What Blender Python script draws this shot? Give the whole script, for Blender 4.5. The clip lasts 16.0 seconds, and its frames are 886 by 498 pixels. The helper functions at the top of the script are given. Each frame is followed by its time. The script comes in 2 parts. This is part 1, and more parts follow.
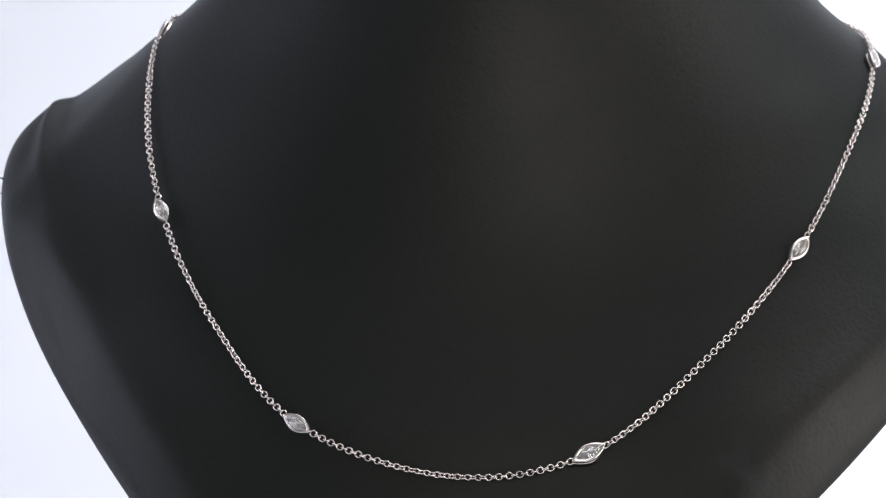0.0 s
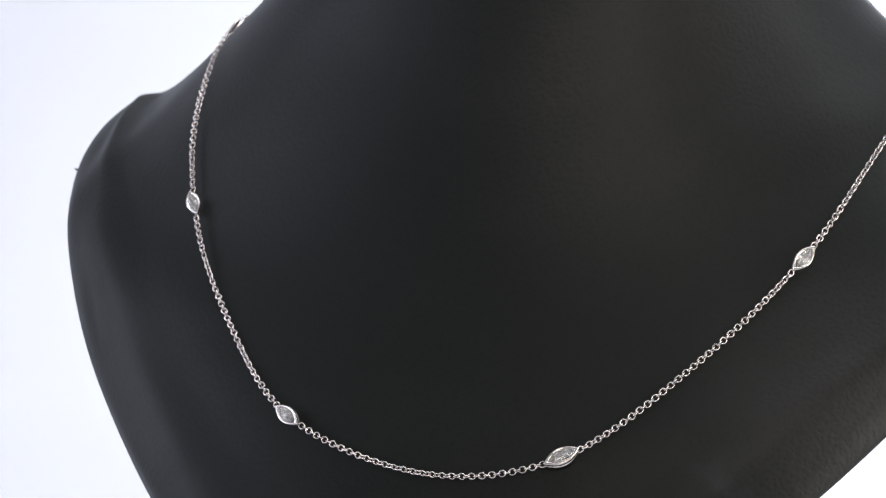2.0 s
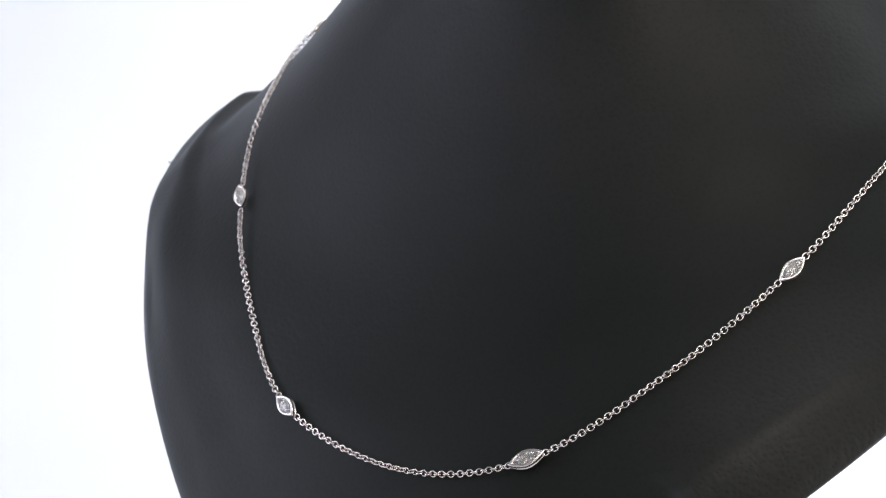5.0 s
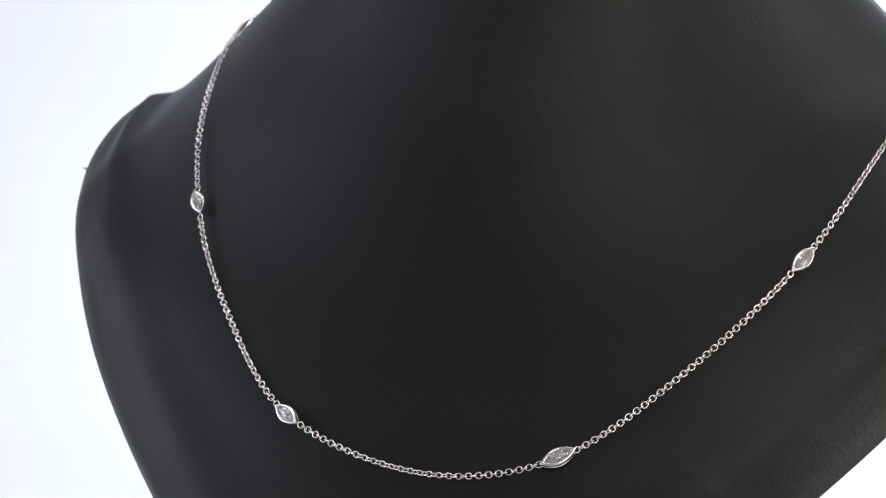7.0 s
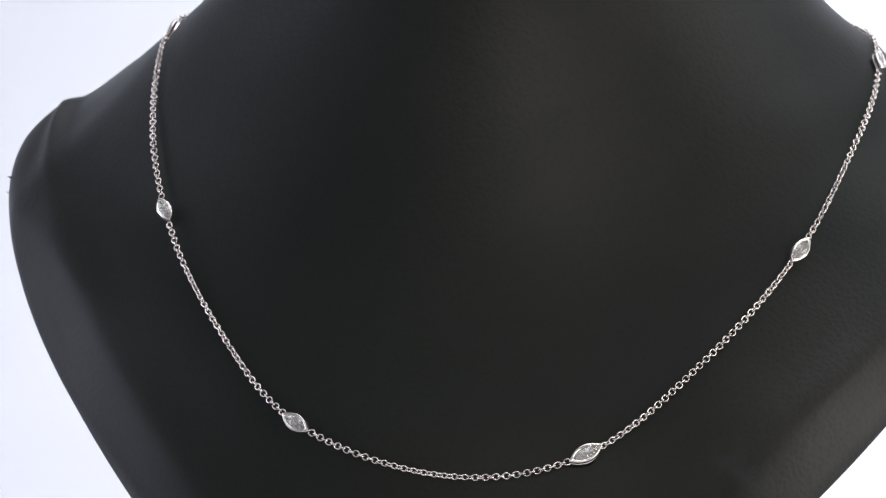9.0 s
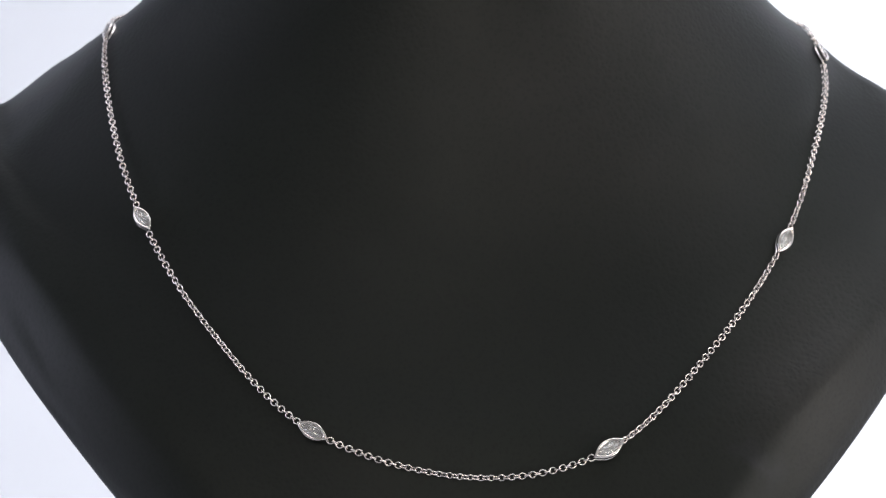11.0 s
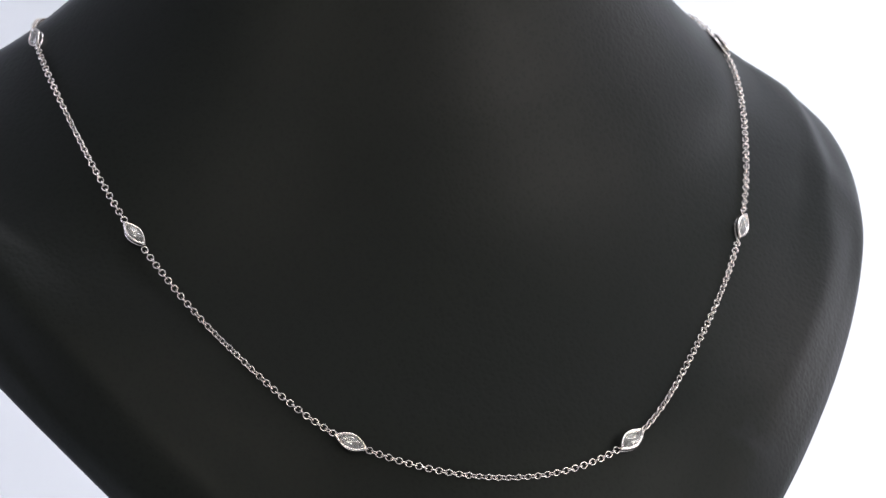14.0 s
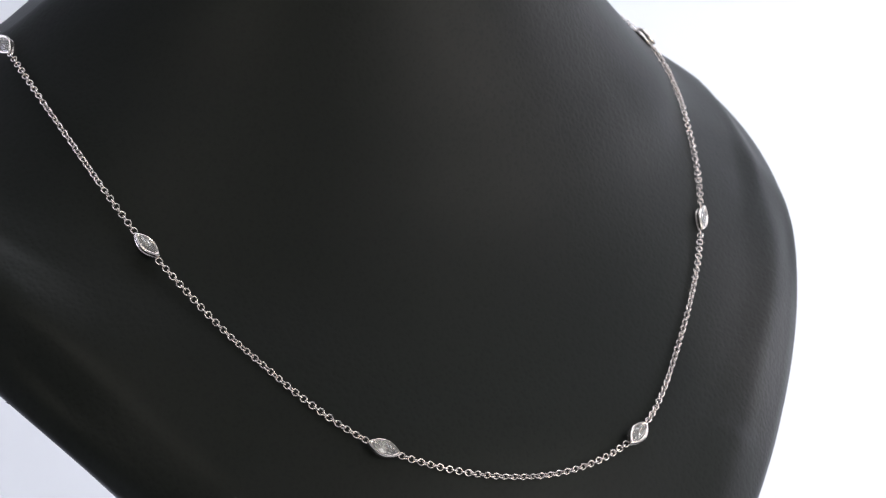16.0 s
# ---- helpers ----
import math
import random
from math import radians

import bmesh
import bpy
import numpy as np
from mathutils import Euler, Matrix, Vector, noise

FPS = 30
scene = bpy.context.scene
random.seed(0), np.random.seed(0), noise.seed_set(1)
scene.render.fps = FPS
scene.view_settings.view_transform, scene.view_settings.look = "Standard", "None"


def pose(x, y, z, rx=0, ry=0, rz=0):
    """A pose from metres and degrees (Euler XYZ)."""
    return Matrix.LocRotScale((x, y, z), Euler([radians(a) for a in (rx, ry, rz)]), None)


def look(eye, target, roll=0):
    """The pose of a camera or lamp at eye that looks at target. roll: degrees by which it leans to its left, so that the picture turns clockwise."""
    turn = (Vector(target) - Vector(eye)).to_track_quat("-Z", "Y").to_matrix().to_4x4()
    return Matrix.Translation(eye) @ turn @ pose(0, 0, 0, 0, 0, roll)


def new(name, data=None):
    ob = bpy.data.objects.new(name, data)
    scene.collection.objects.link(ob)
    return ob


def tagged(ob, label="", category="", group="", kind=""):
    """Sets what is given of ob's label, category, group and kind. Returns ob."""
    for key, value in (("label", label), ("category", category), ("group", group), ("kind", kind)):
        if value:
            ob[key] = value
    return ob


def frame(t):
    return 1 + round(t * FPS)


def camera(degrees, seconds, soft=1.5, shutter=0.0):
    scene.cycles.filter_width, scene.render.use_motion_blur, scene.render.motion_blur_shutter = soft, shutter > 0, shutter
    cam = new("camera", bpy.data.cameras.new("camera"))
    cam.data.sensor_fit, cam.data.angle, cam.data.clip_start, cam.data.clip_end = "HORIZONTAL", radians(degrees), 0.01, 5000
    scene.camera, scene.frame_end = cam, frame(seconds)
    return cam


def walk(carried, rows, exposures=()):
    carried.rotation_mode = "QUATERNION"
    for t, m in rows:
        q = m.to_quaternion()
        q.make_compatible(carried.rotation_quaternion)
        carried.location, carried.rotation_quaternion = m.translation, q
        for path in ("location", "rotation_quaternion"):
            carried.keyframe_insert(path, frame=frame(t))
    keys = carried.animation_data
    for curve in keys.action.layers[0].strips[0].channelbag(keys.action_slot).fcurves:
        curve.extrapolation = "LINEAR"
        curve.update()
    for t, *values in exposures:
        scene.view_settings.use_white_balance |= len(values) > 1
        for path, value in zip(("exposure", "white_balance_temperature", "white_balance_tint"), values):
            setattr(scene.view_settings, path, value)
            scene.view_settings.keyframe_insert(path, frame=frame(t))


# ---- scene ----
# The place: a white photo sweep with a black jewellery bust on a turntable,
# wearing a fine chain with marquise stations. The turntable turns, the camera stands.

# ---- camera ----
ZC = 0.26                                   # height of the lens over the table
cam = camera(18.0, 16.0, soft=1.2)
cam.data.dof.use_dof, cam.data.dof.focus_distance, cam.data.dof.aperture_fstop = True, 0.461, 52.0
EYE = pose(0.0, -0.48, ZC, 81.157, -2.041, 1.115)
walk(cam, [(0.0, EYE), (16.0, EYE)], exposures=[(0.0, 0.62), (4.6, 0.79), (9.0, 0.63), (12.5, 0.50), (16.0, 0.35)])

# ---- light ----
world = bpy.data.worlds.new("studio_air")
scene.world = world
world.use_nodes = True
world.node_tree.nodes["Background"].inputs["Color"].default_value = (0.9, 0.95, 1.0, 1)
world.node_tree.nodes["Background"].inputs["Strength"].default_value = 0.2


def area_lamp(name, eye, target, sx, sy, watts, colour, spread=180):
    data = bpy.data.lights.new(name, "AREA")
    data.shape, data.size, data.size_y = "RECTANGLE", sx, sy
    data.energy, data.color, data.spread = watts, colour, radians(spread)
    ob = new(name, data)
    ob.matrix_world = look(eye, target)
    return ob


area_lamp("softbox_lamp_top", (0.18, 0.32, 1.3), (0.12, 0.32, 0.0), 1.1, 0.8, 5.1, (0.92, 0.94, 1.0))
area_lamp("backdrop_lamp", (0.6, 0.05, 0.9), (0.28, 0.65, 0.12), 0.3, 0.3, 2.2, (0.95, 0.97, 1.0), 80)
area_lamp("window_lamp_west", (-0.95, 0.0, 0.31), (0, 0, 0.17), 0.7, 0.7, 2.8, (0.77, 0.80, 1.0))
area_lamp("softbox_lamp_east", (0.9, -0.5, 0.32), (0, 0, 0.17), 0.6, 0.7, 3.7, (0.98, 0.95, 0.89))
# unseen fill, added to brighten the right rim in place of backdrop bounce
area_lamp("fill_lamp_rear", (0.85, 0.45, 0.35), (0, 0, 0.17), 0.3, 0.5, 0.5, (0.93, 0.93, 1.0), 120)
# unseen fill, added on the camera side to lift stones and neck
area_lamp("fill_lamp_front", (-0.03, -0.75, 0.66), (0, 0, 0.2), 0.3, 0.25, 0.84, (1.0, 0.96, 0.86))


# ---- materials ----
def material(name, colour, rough, metal=0.0):
    m = bpy.data.materials.new(name)
    m.use_nodes = True
    b = m.node_tree.nodes["Principled BSDF"]
    b.inputs["Base Color"].default_value = (*colour, 1)
    b.inputs["Roughness"].default_value = rough
    b.inputs["Metallic"].default_value = metal
    return m, m.node_tree.nodes, m.node_tree.links, b


def noise_tex(nodes, links, scale, detail=4.0):
    co = nodes.new("ShaderNodeTexCoord")
    n = nodes.new("ShaderNodeTexNoise")
    n.inputs["Scale"].default_value, n.inputs["Detail"].default_value = scale, detail
    links.new(co.outputs["Object"], n.inputs["Vector"])
    return n


def ramp(nodes, links, src, stops):
    r = nodes.new("ShaderNodeValToRGB")
    for e, (pos, col) in zip(r.color_ramp.elements, stops):
        e.position, e.color = pos, (*col, 1)
    links.new(src, r.inputs["Fac"])
    return r


def leatherette():
    m, n, l, b = material("black_leatherette", (0.016, 0.017, 0.016), 0.5)
    co = n.new("ShaderNodeTexCoord")
    warp = noise_tex(n, l, 260, 2)
    mix = n.new("ShaderNodeMixRGB")
    mix.inputs["Fac"].default_value = 0.0012
    l.new(co.outputs["Object"], mix.inputs["Color1"])
    l.new(warp.outputs["Color"], mix.inputs["Color2"])
    grain = n.new("ShaderNodeTexVoronoi")
    grain.feature = "SMOOTH_F1"
    grain.inputs["Scale"].default_value = 1300
    l.new(mix.outputs["Color"], grain.inputs["Vector"])
    blotch = noise_tex(n, l, 22, 3)
    col = ramp(n, l, blotch.outputs["Fac"], [(0.3, (0.0045, 0.0058, 0.0040)), (0.75, (0.0069, 0.0084, 0.0058))])
    pores = ramp(n, l, grain.outputs["Distance"], [(0.12, (0.45, 0.45, 0.45)), (0.42, (1, 1, 1))])
    dark = n.new("ShaderNodeMixRGB")
    dark.blend_type = "MULTIPLY"
    dark.inputs["Fac"].default_value = 0.8
    l.new(pores.outputs["Color"], dark.inputs["Color2"])
    # shinier patches, one neck side and the flank below; warm light painted into colour
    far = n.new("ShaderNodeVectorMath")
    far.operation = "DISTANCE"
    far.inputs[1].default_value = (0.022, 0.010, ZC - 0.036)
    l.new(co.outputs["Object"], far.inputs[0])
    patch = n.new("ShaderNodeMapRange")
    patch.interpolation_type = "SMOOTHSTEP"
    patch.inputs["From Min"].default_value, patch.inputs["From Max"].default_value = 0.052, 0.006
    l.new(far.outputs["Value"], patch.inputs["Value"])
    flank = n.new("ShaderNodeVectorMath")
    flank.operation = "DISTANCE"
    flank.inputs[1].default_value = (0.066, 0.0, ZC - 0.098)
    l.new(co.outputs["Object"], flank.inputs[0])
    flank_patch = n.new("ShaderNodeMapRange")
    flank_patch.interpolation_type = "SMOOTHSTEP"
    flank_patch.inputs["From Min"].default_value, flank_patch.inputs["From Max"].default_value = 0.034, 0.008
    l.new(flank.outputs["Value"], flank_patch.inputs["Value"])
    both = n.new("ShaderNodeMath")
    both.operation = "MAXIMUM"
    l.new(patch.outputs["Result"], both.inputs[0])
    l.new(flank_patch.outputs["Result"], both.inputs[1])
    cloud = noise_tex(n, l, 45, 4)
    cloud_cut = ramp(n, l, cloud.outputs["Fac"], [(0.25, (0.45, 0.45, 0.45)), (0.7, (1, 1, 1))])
    sheen_mask = n.new("ShaderNodeMath")
    sheen_mask.operation = "MULTIPLY"
    l.new(both.outputs["Value"], sheen_mask.inputs[0])
    l.new(cloud_cut.outputs["Color"], sheen_mask.inputs[1])
    gloss = n.new("ShaderNodeMapRange")
    gloss.inputs["To Min"].default_value, gloss.inputs["To Max"].default_value = 0.2, 0.34
    l.new(sheen_mask.outputs["Value"], gloss.inputs["Value"])
    l.new(gloss.outputs["Result"], b.inputs["Specular IOR Level"])
    # paler brown stands in for the warm reflection on these patches
    sheen_paint = n.new("ShaderNodeMixRGB")
    sheen_paint.inputs["Color2"].default_value = (0.0132, 0.0122, 0.0100, 1)
    l.new(sheen_mask.outputs["Value"], sheen_paint.inputs["Fac"])
    l.new(col.outputs["Color"], sheen_paint.inputs["Color1"])
    l.new(sheen_paint.outputs["Color"], dark.inputs["Color1"])
    # sparse lint, and one dusty scuff near the lower edge
    cells = n.new("ShaderNodeTexVoronoi")
    cells.inputs["Scale"].default_value = 38
    l.new(co.outputs["Object"], cells.inputs["Vector"])
    lint = ramp(n, l, cells.outputs["Distance"], [(0.0035, (1, 1, 1)), (0.006, (0, 0, 0))])
    away = n.new("ShaderNodeVectorMath")
    away.operation = "DISTANCE"
    away.inputs[1].default_value = (0.0475, -0.013, ZC - 0.1085)
    l.new(co.outputs["Object"], away.inputs[0])
    near = n.new("ShaderNodeMapRange")
    near.inputs["From Min"].default_value, near.inputs["From Max"].default_value = 0.007, 0.001
    l.new(away.outputs["Value"], near.inputs["Value"])
    streak = noise_tex(n, l, 190, 5)
    streak_cut = ramp(n, l, streak.outputs["Fac"], [(0.45, (0, 0, 0)), (0.75, (1, 1, 1))])
    scuff = n.new("ShaderNodeMath")
    scuff.operation = "MULTIPLY"
    l.new(near.outputs["Result"], scuff.inputs[0])
    l.new(streak_cut.outputs["Color"], scuff.inputs[1])
    dusty = n.new("ShaderNodeMixRGB")
    dusty.inputs["Color2"].default_value = (0.024, 0.025, 0.029, 1)
    l.new(scuff.outputs["Value"], dusty.inputs["Fac"])
    l.new(dark.outputs["Color"], dusty.inputs["Color1"])
    specks = n.new("ShaderNodeMixRGB")
    specks.inputs["Color2"].default_value = (0.3, 0.3, 0.3, 1)
    l.new(lint.outputs["Color"], specks.inputs["Fac"])
    l.new(dusty.outputs["Color"], specks.inputs["Color1"])
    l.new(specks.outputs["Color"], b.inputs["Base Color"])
    wear = noise_tex(n, l, 60, 5)
    rough = n.new("ShaderNodeMapRange")
    rough.inputs["To Min"].default_value, rough.inputs["To Max"].default_value = 0.4, 0.54
    l.new(wear.outputs["Fac"], rough.inputs["Value"])
    l.new(rough.outputs["Result"], b.inputs["Roughness"])
    b.inputs["Sheen Weight"].default_value, b.inputs["Sheen Roughness"].default_value = 0.15, 0.46
    b.inputs["Sheen Tint"].default_value = (0.80, 0.85, 0.96, 1)
    bump = n.new("ShaderNodeBump")
    bump.inputs["Distance"].default_value = 0.00016
    relief = n.new("ShaderNodeMapRange")
    relief.inputs["To Min"].default_value, relief.inputs["To Max"].default_value = 0.2, 0.46
    l.new(sheen_mask.outputs["Value"], relief.inputs["Value"])
    l.new(relief.outputs["Result"], bump.inputs["Strength"])
    l.new(grain.outputs["Distance"], bump.inputs["Height"])
    l.new(bump.outputs["Normal"], b.inputs["Normal"])
    return m


def white_gold():
    m, n, l, b = material("white_gold", (0.88, 0.81, 0.765), 0.16, 1.0)
    scratch = noise_tex(n, l, 2600, 3)
    r = n.new("ShaderNodeMapRange")
    r.inputs["To Min"].default_value, r.inputs["To Max"].default_value = 0.1, 0.24
    l.new(scratch.outputs["Fac"], r.inputs["Value"])
    l.new(r.outputs["Result"], b.inputs["Roughness"])
    return m


def diamond_glass():
    m, n, l, b = material("diamond_crystal", (1, 0.965, 0.945), 0.0)
    b.inputs["IOR"].default_value = 2.2
    b.inputs["Roughness"].default_value = 0.05
    b.inputs["Transmission Weight"].default_value = 0.87
    return m


def white_sheet(name, tone, cool=0.0):
    m, n, l, b = material(name, (tone, tone, tone), 0.75)
    f = noise_tex(n, l, 5, 4)
    c = ramp(n, l, f.outputs["Fac"], [(0.3, (tone - 0.015 - cool, tone - 0.015 - cool * 0.8, tone - 0.015)), (0.7, (tone + 0.01 - cool, tone + 0.01 - cool * 0.8, tone + 0.01))])
    l.new(c.outputs["Color"], b.inputs["Base Color"])
    fine = noise_tex(n, l, 900, 3)
    bump = n.new("ShaderNodeBump")
    bump.inputs["Strength"].default_value, bump.inputs["Distance"].default_value = 0.1, 0.0003
    l.new(fine.outputs["Fac"], bump.inputs["Height"])
    l.new(bump.outputs["Normal"], b.inputs["Normal"])
    return m


LEATHER, GOLD, DIAMOND = leatherette(), white_gold(), diamond_glass()
PAPER, PAINT, DARK, ACRYLIC = white_sheet("white_sweep_paper", 0.66, 0.055), white_sheet("wall_paint", 0.7), white_sheet("grey_wall_paint", 0.4), white_sheet("white_acrylic", 0.82)


# ---- building helpers ----
def mesh_object(name, verts, faces, mat, smooth=True):
    me = bpy.data.meshes.new(name)
    me.from_pydata([tuple(v) for v in verts], [], faces)
    me.materials.append(mat)
    if smooth:
        me.polygons.foreach_set("use_smooth", [True] * len(me.polygons))
    me.update()
    return new(name, me)


def part(name, bm, mat, parent, label=""):
    me = bpy.data.meshes.new(name)
    bm.to_mesh(me)
    bm.free()
    me.materials.append(mat)
    ob = new(name, me)
    ob.parent = parent
    return tagged(ob, label)


# ---- the setting: a paper sweep in a plain room ----
def paper_sweep():
    half, lip, radius, depth, top = 1.3, -0.6, 0.35, 0.75, 1.35
    prof = [(lip, 0.0), (0.0, 0.0)] + [(depth - radius + radius * math.sin(a), radius - radius * math.cos(a))
                                      for a in [k * math.pi / 24 for k in range(13)]] + [(depth, top)]
    verts, faces = [], []
    for dz in (0.0, -0.003):
        for y, z in prof:
            k = 0 if z <= 0 else 1
            verts += [(-half, y + (0.003 if dz and k else 0), z + dz), (half, y + (0.003 if dz and k else 0), z + dz)]
    n = len(prof)
    for i in range(n - 1):
        a, b = 2 * i, 2 * n + 2 * i
        faces += [(a, a + 1, a + 3, a + 2), (b, b + 2, b + 3, b + 1)]
    faces += [(0, 2 * n, 2 * n + 1, 1), (2 * n - 2, 2 * n - 1, 4 * n - 1, 4 * n - 2)]
    return tagged(mesh_object("backdrop", verts, faces, PAPER), "seamless white paper sweep curving up behind the bust", "backdrop", kind="structure")


def slab(name, x0, x1, y0, y1, z0, z1, mat, label):
    v = [(x, y, z) for x in (x0, x1) for y in (y0, y1) for z in (z0, z1)]
    f = [(0, 1, 3, 2), (4, 6, 7, 5), (0, 4, 5, 1), (2, 3, 7, 6), (0, 2, 6, 4), (1, 5, 7, 3)]
    return tagged(mesh_object(name, v, f, mat, False), label, name.split("_")[0], kind="structure")


paper_sweep()
slab("floor", -1.6, 1.6, -1.6, 1.2, -0.10, -0.02, PAINT, "plain pale studio table surface")
slab("wall_north", -1.6, 1.6, 1.2, 1.3, -0.02, 1.8, PAINT, "plain pale studio wall")
slab("wall_south", -1.6, 1.6, -1.7, -1.6, -0.02, 1.8, DARK, "plain grey studio wall")
slab("wall_west", -1.7, -1.6, -1.6, 1.2, -0.02, 1.8, PAINT, "plain pale studio wall")
slab("wall_east", 1.6, 1.7, -1.6, 1.2, -0.02, 1.8, PAINT, "plain pale studio wall")
slab("ceiling", -1.7, 1.7, -1.7, 1.3, 1.8, 1.9, PAINT, "plain pale studio ceiling")


# ---- the turntable ----
def turntable():
    bm = bmesh.new()
    prof = [(0.0, 0.001), (0.105, 0.001), (0.108, 0.004), (0.108, 0.016), (0.106, 0.0185), (0.103, 0.0195), (0.0, 0.0195)]
    rings = []
    for r, z in prof:
        if r == 0:
            rings.append([bm.verts.new((0, 0, z))])
        else:
            rings.append([bm.verts.new((r * math.cos(2 * math.pi * k / 72), r * math.sin(2 * math.pi * k / 72), z)) for k in range(72)])
    for lo, hi in zip(rings, rings[1:]):
        for k in range(72):
            j = (k + 1) % 72
            if len(lo) == 1:
                bm.faces.new((lo[0], hi[j], hi[k]))
            elif len(hi) == 1:
                bm.faces.new((lo[k], lo[j], hi[0]))
            else:
                bm.faces.new((lo[k], lo[j], hi[j], hi[k]))
    base = tagged(new("turntable"), "round white acrylic turntable under the bust", "turntable")
    part("platter", bm, ACRYLIC, base)
    return base


TABLE = turntable()

# ---- the bust: sections from the neck down; millimetres from the turning axis and the lens height ----
# FRONT: front line's y and z, roundness. LEFT and RIGHT: half width, rim's y and z
FRONT = [
    (24, 60, 2), (23, 26, 1.8), (20.7, -4, 1.4), (15.5, -26.4, 1.4), (10.3, -44.5, 1.7), (5.2, -58.8, 2.1), (0.4, -71.5, 2.1), (-5, -82.9, 1.9),
    (-11.4, -93.9, 1.9), (-18.8, -105.6, 1.9), (-25.2, -120, 2.3), (-31.6, -136.1, 2.7), (-37.6, -152.1, 2.9), (-30, -175, 2.3), (-28, -210, 2.2),
    (-42, -240.4, 2.2),
]
LEFT = [
    (33, 55, 60), (33, 53, 24), (34.9, 48.6, -11.6), (60.1, 51.5, -36.2), (73, 59.1, -46.9), (78.6, 61.8, -50.9), (86.4, 59.1, -57.2),
    (90.7, 51.9, -59.3), (96.2, 44.6, -67.9), (92.4, 38.3, -80.8), (75.8, 20, -97.9), (48.5, -2.7, -125.5), (16.8, -23.1, -144.6), (24, -12, -172),
    (40, -2, -210), (60, 0, -240.4),
]
RIGHT = [
    (33, 55, 60), (33, 55, 24), (35.6, 53.9, -9.4), (56.3, 54.7, -31.3), (66.2, 56.6, -38.9), (68.6, 54.1, -40.9), (73.5, 52.6, -44.8),
    (87.7, 52.8, -53.6), (96.3, 50.1, -63), (90.7, 35.9, -75), (75.3, 18.3, -93.2), (52.7, -3.6, -114.4), (23.1, -22.7, -140.1), (27, -12, -172),
    (40, -2, -210), (60, 0, -240.4),
]
MIDDLE = -2.2
# the soft crease between breast and flank: its column along the rows of sections
CREASE = ((92, 102, 105, 110, 115, 125, 138, 146, 165, 190), (46, 43, 38.5, 32.5, 29.5, 25, 21, 19, 16, 14))
CREASE_RISE = 0.85


def hermite(table, count):
    v = np.array(table, float)
    m = np.gradient(v, axis=0)
    s = np.linspace(0, len(v) - 1, count)
    k = np.clip(s.astype(int), 0, len(v) - 2)
    u = (s - k)[:, None]
    return (2*u**3 - 3*u**2 + 1) * v[k] + (u**3 - 2*u**2 + u) * m[k] + (-2*u**3 + 3*u**2) * v[k + 1] + (u**3 - u**2) * m[k + 1]


def half_ring(row, fold, yf, zf, p, a, yr, zr):
    """From the front line round the rim to the middle of the back."""
    front, back = np.linspace(0, math.pi / 2, 48), np.linspace(0, math.pi / 2, 16)[1:]
    h = 1 - np.cos(front) ** (2 / p)
    hb = np.sin(back) ** (2 / 3)
    x = np.concatenate([a * np.sin(front), a * np.cos(back) ** (2 / 3)])
    y = np.concatenate([yf + (yr - yf) * h, yr + 30 * hb])
    z = np.concatenate([zf + (zr - zf) * h, zr - 4 * hb * (zr > -200)])
    along = np.concatenate([[0], np.cumsum(np.sqrt(np.diff(x) ** 2 + np.diff(y) ** 2 + np.diff(z) ** 2))])
    off = np.sqrt((along - np.interp(np.interp(row, *CREASE), np.arange(len(x)), along)) ** 2 + 2.6 ** 2) - 2.6
    rise = CREASE_RISE * np.clip(1 - off / 15, 0, 1) ** 1.3 * np.clip((row - 93) / 9, 0, 1) * np.clip((190 - row) / 30, 0, 1)
    welt = 0.45 * np.exp(-((front - 1.2) / 0.085) ** 2) * np.clip((-45 - zr) / 15, 0, 1) * np.clip((150 + zr) / 30, 0, 1)
    welt += fold * np.clip((front - 0.97) / 0.04, 0, 1) * np.clip((1.22 - front) / 0.15, 0, 1) * math.exp(-((row - 135) / 6) ** 2)
    x[:48] += welt
    y[:48] -= welt
    x += 0.55 * rise
    y -= 0.6 * rise
    z += 0.55 * rise
    x[-1] = 0
    return np.stack([x, y, z], 1)


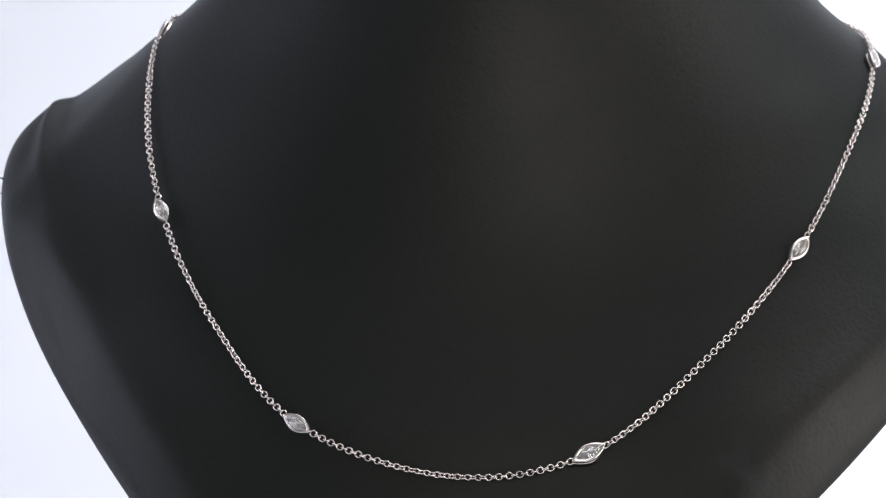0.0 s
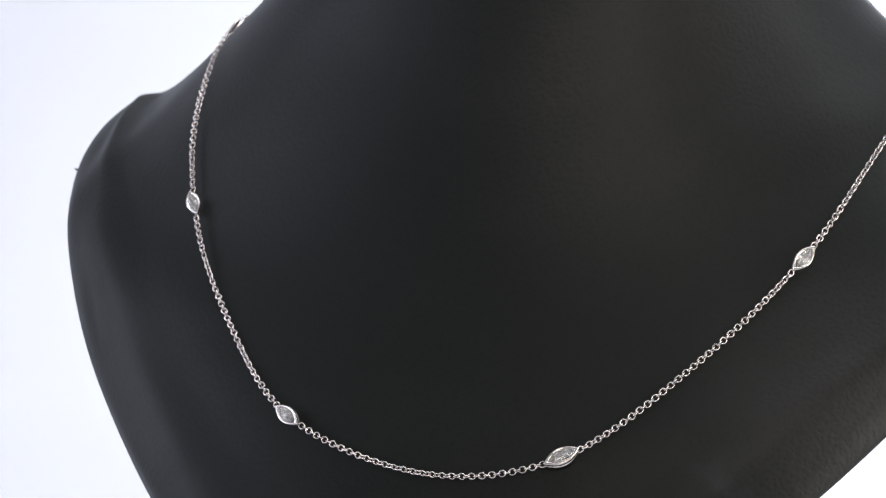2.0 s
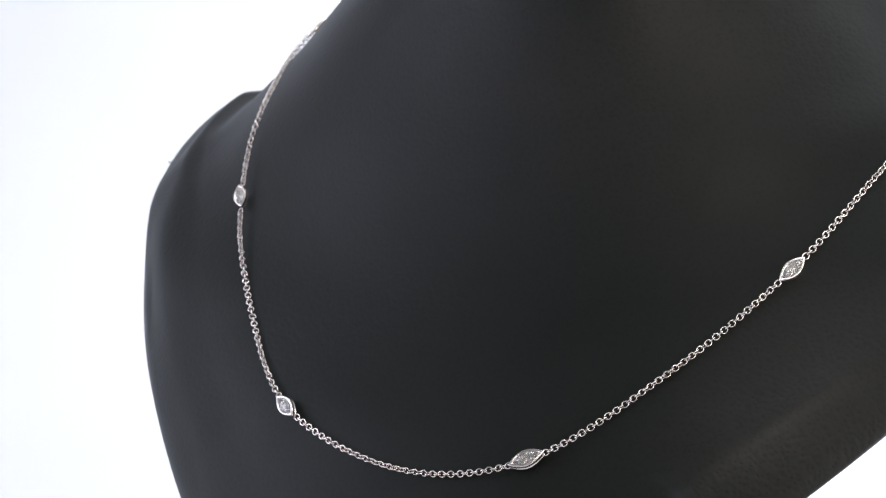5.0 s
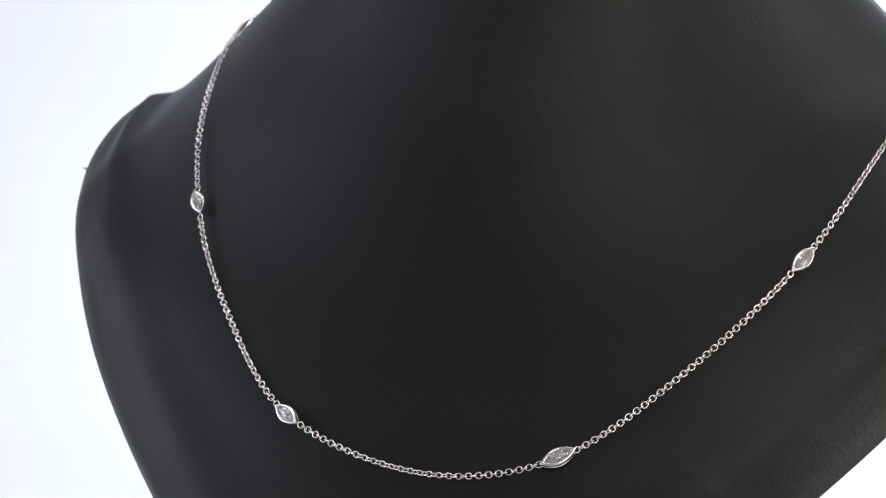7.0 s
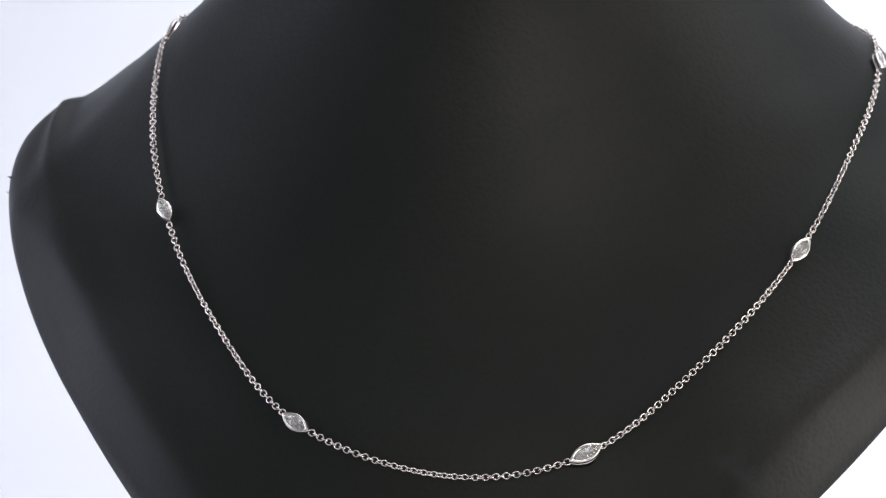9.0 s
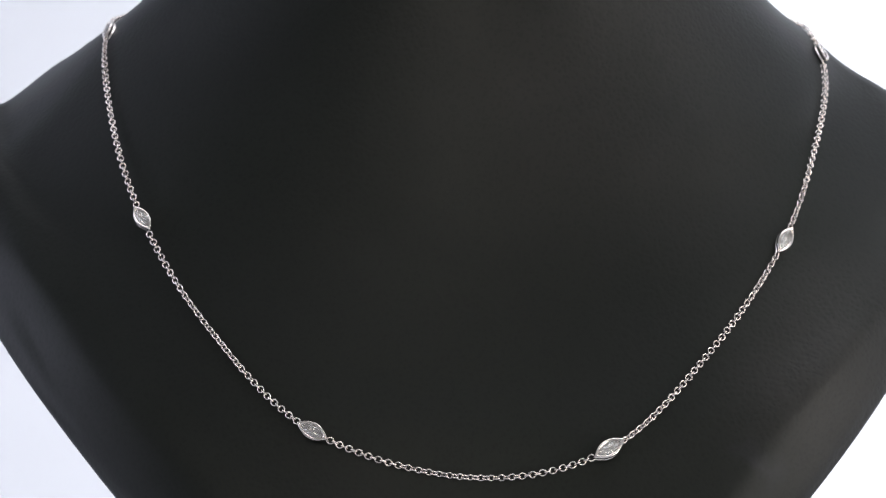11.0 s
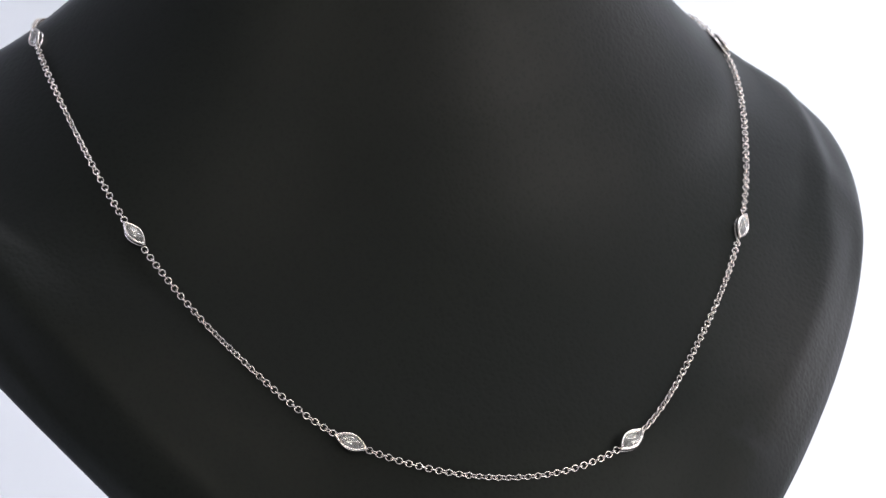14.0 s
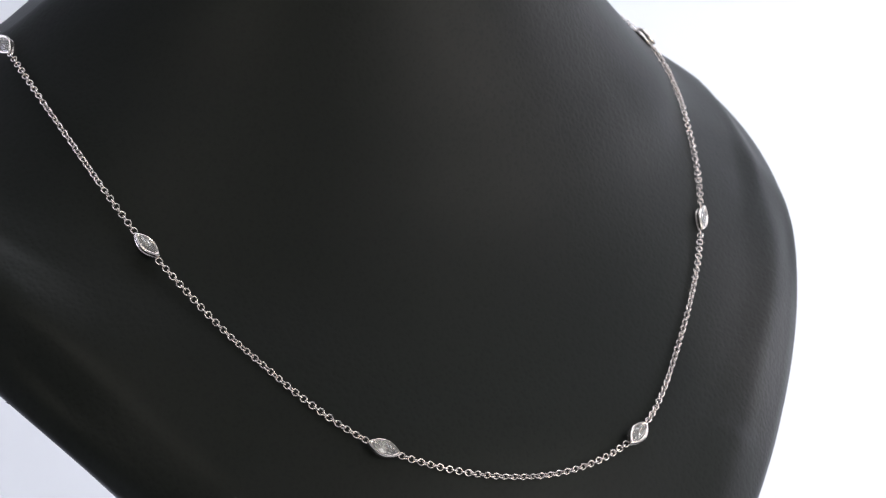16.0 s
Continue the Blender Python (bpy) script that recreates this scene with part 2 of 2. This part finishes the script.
def display_bust():
    grid = []
    for row, (f, le, ri) in enumerate(zip(hermite(FRONT, 226), hermite(LEFT, 226), hermite(RIGHT, 226))):
        r, l = half_ring(row, 0.0, *f, *ri), half_ring(row, 0.3, *f, *le)
        l[:, 0] *= -1
        l[-1] = r[-1] = (l[-1] + r[-1]) / 2
        ring = np.concatenate([r, l[-2:0:-1]])
        ring[:, 0] += MIDDLE
        grid.append(ring / 1000 + np.array([0, 0, ZC]))
    n = len(grid[0])
    verts = np.concatenate(grid)
    faces = [(i * n + k, (i + 1) * n + k, (i + 1) * n + (k + 1) % n, i * n + (k + 1) % n) for i in range(len(grid) - 1) for k in range(n)]
    faces += [tuple(range(n)), tuple(range((len(grid) - 1) * n, len(grid) * n))[::-1]]
    verts = [tuple(v) for v in verts]
    for y, z, size in ((36.0, -71.8, 1.1), (36.4, -75.0, 0.8), (12.0, -97.6, 0.8)):  # frayed bits of the covering at the wrapped edge
        root = min(verts, key=lambda v: (v[1] - y / 1000) ** 2 + (v[2] - ZC - z / 1000) ** 2 + (0 if v[0] < 0 else 1))
        k, r = len(verts), size / 1000
        verts += [(root[0] + 0.0006, root[1] - 0.5 * r, root[2] + 0.2 * r), (root[0] + 0.0006, root[1] + 0.5 * r, root[2] + 0.1 * r),
                  (root[0] + 0.0006, root[1], root[2] - 0.55 * r), (root[0] - 0.8 * r, root[1] - 0.25 * r, root[2] + 0.3 * r)]
        faces += [(k, k + 1, k + 3), (k + 1, k + 2, k + 3), (k + 2, k, k + 3), (k, k + 2, k + 1)]
    ob = mesh_object("display_bust", verts, faces, LEATHER)
    bm = bmesh.new()
    bm.from_mesh(ob.data)
    bmesh.ops.recalc_face_normals(bm, faces=bm.faces)
    bm.to_mesh(ob.data)
    bm.free()
    return tagged(ob, "matte black leatherette jewellery display bust with sloping shoulders", "display bust")


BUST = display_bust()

# ---- the necklace ----
from mathutils.bvhtree import BVHTree

# way of the chain over the bust, from behind one shoulder to behind the other (mm)
WAY = [(0, 86, -41), (-25, 86, -42), (-46, 82, -42), (-60, 71, -42), (-68.9, 49.3, -42.1), (-66.8, 27.2, -55.3), (-59.5, 9.4, -72.2), (-46.5, -4.2, -89.2),
       (-28.1, -17.2, -103.8), (-1.6, -21.6, -109.9), (21.7, -18.4, -105.3), (39.8, -5.4, -90.6), (54.3, 10.4, -73.0), (61.3, 29.4, -57.2),
       (64.9, 50.0, -41.8), (59, 62, -39.5), (45.5, 76, -42), (24, 85, -42), (0, 86, -41)]
STATIONS = [(-69.6, 48.2, -42.1), (-59.5, 9.3, -72.2), (-28.3, -17.1, -103.7), (21.8, -18.1, -105.4), (54.4, 10.6, -73.0), (64.2, 47.0, -41.4)]
PITCH, LIFT, LONG = 0.00087, 0.0005, 0.0062


def surface_tree():
    me = BUST.data
    return BVHTree.FromPolygons([v.co for v in me.vertices], [p.vertices for p in me.polygons])


def draped_way(tree):
    pts = hermite([(x / 1000, y / 1000, z / 1000 + ZC) for x, y, z in WAY], 1800)
    out = []
    for p in pts:
        loc, nor, _, _ = tree.find_nearest(Vector(p))
        off = min(max((Vector(p) - loc).dot(nor), LIFT), 0.0016)
        out.append((loc + nor * off, nor))
    way = np.array([o[0] for o in out])
    for _ in range(12):
        way[1:-1] = (way[:-2] + 2 * way[1:-1] + way[2:]) / 4
    nor = np.array([o[1] for o in out])
    for _ in range(30):
        nor[1:-1] = (nor[:-2] + 2 * nor[1:-1] + nor[2:]) / 4
    nor /= np.linalg.norm(nor, axis=1)[:, None]
    run = np.concatenate([[0], np.cumsum(np.linalg.norm(np.diff(way, axis=0), axis=1))])
    return way, nor, run


def frame_at(way, nor, run, s):
    p = Vector([float(np.interp(s, run, way[:, k])) for k in range(3)])
    q = Vector([float(np.interp(s + 0.0004, run, way[:, k])) for k in range(3)])
    o = Vector([float(np.interp(s - 0.0004, run, way[:, k])) for k in range(3)])
    n = Vector([float(np.interp(s, run, nor[:, k])) for k in range(3)])
    t = (q - o).normalized()
    b = n.cross(t).normalized()
    n = t.cross(b).normalized()
    return Matrix((t, b, n)).transposed().to_4x4(), p


def link_mesh(length=0.00147, width=0.00130, wire=0.000128, around=16, sides=6):
    bm = bmesh.new()
    rings = []
    for i in range(around):
        a = 2 * math.pi * i / around
        c = Vector((math.cos(a) * (length / 2 - wire), math.sin(a) * (width / 2 - wire), 0))
        out = Vector((math.cos(a), math.sin(a), 0))
        rings.append([bm.verts.new(c + wire * (math.cos(2 * math.pi * k / sides) * out + math.sin(2 * math.pi * k / sides) * Vector((0, 0, 1)))) for k in range(sides)])
    for i in range(around):
        lo, hi = rings[i], rings[(i + 1) % around]
        for k in range(sides):
            bm.faces.new((lo[k], hi[k], hi[(k + 1) % sides], lo[(k + 1) % sides])).smooth = True
    return bm


def marquise(length, width, z, count=40, point=1.65):
    """A pointed oval outline in the plane z."""
    pts = []
    for k in range(count):
        a = 2 * math.pi * k / count
        c, s = math.cos(a), math.sin(a)
        pts.append(Vector((length / 2 * math.copysign(abs(c) ** 1.05, c), width / 2 * math.copysign(abs(s) ** point, s), z)))
    return pts


def loft(bm, loops, close=False, smooth=False):
    vs = [[bm.verts.new(p) for p in lo] for lo in loops]
    pairs = list(zip(vs, vs[1:])) + ([(vs[-1], vs[0])] if close else [])
    for lo, hi in pairs:
        n = len(lo)
        for k in range(n):
            bm.faces.new((lo[k], lo[(k + 1) % n], hi[(k + 1) % n], hi[k])).smooth = smooth
    return vs


def bezel_bm():
    w = 0.0031
    bm = bmesh.new()
    mm = 0.001
    # foot, wall with a shallow groove, broad rolled rim, seat for the stone
    loops = [marquise(LONG * k, w * h, z * mm, point=e) for k, h, z, e in (
        (0.88, 0.74, -0.66, 1.9), (0.98, 0.92, -0.56, 2.0), (1.02, 0.97, -0.38, 2.0), (1.01, 0.95, -0.2, 2.0), (0.96, 0.88, -0.1, 1.9), (0.96, 0.88, 0.06, 1.9),
        (1.03, 0.96, 0.2, 2.0), (1.05, 1.0, 0.42, 2.0), (1.045, 0.99, 0.6, 2.0), (1.0, 0.95, 0.74, 1.95), (0.93, 0.88, 0.81, 1.85), (0.85, 0.78, 0.8, 1.7),
        (0.755, 0.66, 0.72, 1.5), (0.72, 0.62, 0.58, 1.45), (0.68, 0.57, 0.3, 1.45), (0.45, 0.38, -0.35, 1.45))]
    vs = loft(bm, loops, smooth=True)
    bm.faces.new(vs[0][::-1])
    bm.faces.new(vs[-1])
    bmesh.ops.recalc_face_normals(bm, faces=bm.faces)
    return bm


def diamond_bm():
    """A brilliant with table, star, bezel and girdle facets above and two rows of pavilion facets below."""
    w, mm, n = 0.0031, 0.001, 16
    bm = bmesh.new()
    ring = lambda k, h, z, c: [bm.verts.new(p) for p in marquise(LONG * k, w * h, z * mm, c, 1.45)]
    g = ring(0.735, 0.64, 0.62, 2 * n)
    m = ring(0.57, 0.50, 0.85, 2 * n)[1::2]
    t = ring(0.34, 0.28, 0.94, n)
    u = ring(0.46, 0.37, 0.18, n)
    v = ring(0.2, 0.16, -0.10, n)
    culet = bm.verts.new((0, 0, -0.28 * mm))
    crown = bm.verts.new((0.1 * mm, -0.04 * mm, 1.0 * mm))
    rnd = random.Random(11)
    for x in m + t + u + v:  # the uneven cut of a small stone
        x.co += Vector((rnd.uniform(-0.07, 0.07), rnd.uniform(-0.05, 0.05), rnd.uniform(-0.03, 0.03))) * mm
    for k in range(n):
        j = (k + 1) % n
        a, b, c = g[2 * k], g[2 * k + 1], g[(2 * k + 2) % (2 * n)]
        for f in ((a, b, m[k]), (b, c, m[k]), (a, m[k], t[k]), (c, t[j], m[k]), (t[k], m[k], t[j]), (t[k], t[j], crown), (a, u[k], b), (b, u[j], c), (b, u[k], u[j]),
                  (u[k], v[k], u[j]), (u[j], v[k], v[j]), (v[k], culet, v[j])):
            bm.faces.new(f)
    loose = [x for x in bm.verts if not x.link_faces]
    bmesh.ops.delete(bm, geom=loose, context="VERTS")
    bmesh.ops.recalc_face_normals(bm, faces=bm.faces)
    return bm


def necklace():
    rnd = random.Random(5)
    root = tagged(new("necklace"), "fine white gold chain necklace with marquise diamonds, worn by bust", "necklace")
    tree = surface_tree()
    way, nor, run = draped_way(tree)
    spots = []
    for x, y, z in STATIONS:
        p = np.array([x / 1000, y / 1000, z / 1000 + ZC])
        spots.append(float(run[((way - p) ** 2).sum(1).argmin()]))
    first = part("bezel", bezel_bm(), GOLD, root, "polished white gold marquise bezel")
    stone = part("diamond", diamond_bm(), DIAMOND, first, "faceted clear marquise diamond")
    bezels = [first]
    for _ in spots[1:]:
        b = first.copy()
        scene.collection.objects.link(b)
        d = stone.copy()
        scene.collection.objects.link(d)
        d.parent = b
        bezels.append(b)
    tilts = ((12, 2, 0), (-16, 3, 8), (5, -3, 0), (-12, 4, 4), (8, -3, -2), (14, 2, 0))
    sizes = (1.0, 0.9, 0.97, 1.03, 0.95, 1.0)
    for b, s, tilt, size in zip(bezels, spots, tilts, sizes):
        m, p = frame_at(way, nor, run, s)
        b.matrix_basis = Matrix.Translation(p + m.col[2].to_3d() * (-0.0004 if b is first else 0.0001)) @ m @ pose(0, 0, 0, *tilt) @ Matrix.Scale(size, 4)
    shared = None
    back = bmesh.new()
    reach = LONG / 2 + 0.00028
    edges = [0.0] + spots + [float(run[-1])]
    for i, (s0, s1) in enumerate(zip(edges, edges[1:])):
        a = s0 + (reach if i > 0 else 0)
        b = s1 - (reach if i < len(edges) - 2 else 0)
        count = 2 * int(round((b - a) / PITCH / 2)) + 1
        twist, start = (40, -50, 55, 48, -45, 20, 50)[i], (0, 0, 0, 0, 45, 25, 0)[i]
        for k in range(count):
            m, p = frame_at(way, nor, run, a + (b - a) * k / (count - 1))
            roll = (0 if k % 2 == 0 else 90) + start + twist * math.sin(math.pi * k / (count - 1)) ** 2 + rnd.uniform(-7, 7)
            at = Matrix.Translation(p) @ m @ pose(0, 0, 0, roll, rnd.uniform(-5, 5), 0)
            if 0 < i < len(edges) - 2:
                if shared is None:
                    ob = part("link", link_mesh(), GOLD, root)
                    shared = ob.data
                else:
                    ob = new("link", shared)
                    ob.parent = root
                ob.matrix_basis = at
            else:
                piece = link_mesh()
                piece.transform(at)
                me = bpy.data.meshes.new("tmp")
                piece.to_mesh(me)
                piece.free()
                back.from_mesh(me)
                bpy.data.meshes.remove(me)
    tagged(part("chain_back", back, GOLD, root), kind="stuff")
    return root


NECKLACE = necklace()


# ---- what moves: the turntable with all it carries ----
def motions():
    turn = [(0.0, -19.07), (0.5, -21.97), (1.0, -24.87), (1.5, -27.78), (2.0, -30.68), (2.5, -33.58), (3.0, -36.47), (3.5, -39.36), (4.0, -42.25), (4.3, -43.95),
            (4.5, -44.85), (4.62, -45.05), (4.74, -44.85), (4.94, -43.95), (5.5, -40.73), (6.0, -37.83), (6.5, -34.93), (7.0, -32.03), (7.5, -29.13), (8.0, -26.22),
            (8.5, -23.31), (9.0, -20.40), (9.5, -17.5), (10.0, -14.55), (10.5, -11.6), (11.0, -8.66), (11.5, -5.73), (12.0, -2.86), (12.5, 0.0), (13.0, 2.86),
            (13.5, 5.72), (14.0, 8.57), (14.5, 11.42), (15.0, 14.3), (15.5, 17.2), (16.0, 20.1)]
    for thing in (TABLE, BUST, NECKLACE):
        walk(thing, [(t, pose(0, 0, 0, 0, 0, a + 11.8)) for t, a in turn])


motions()
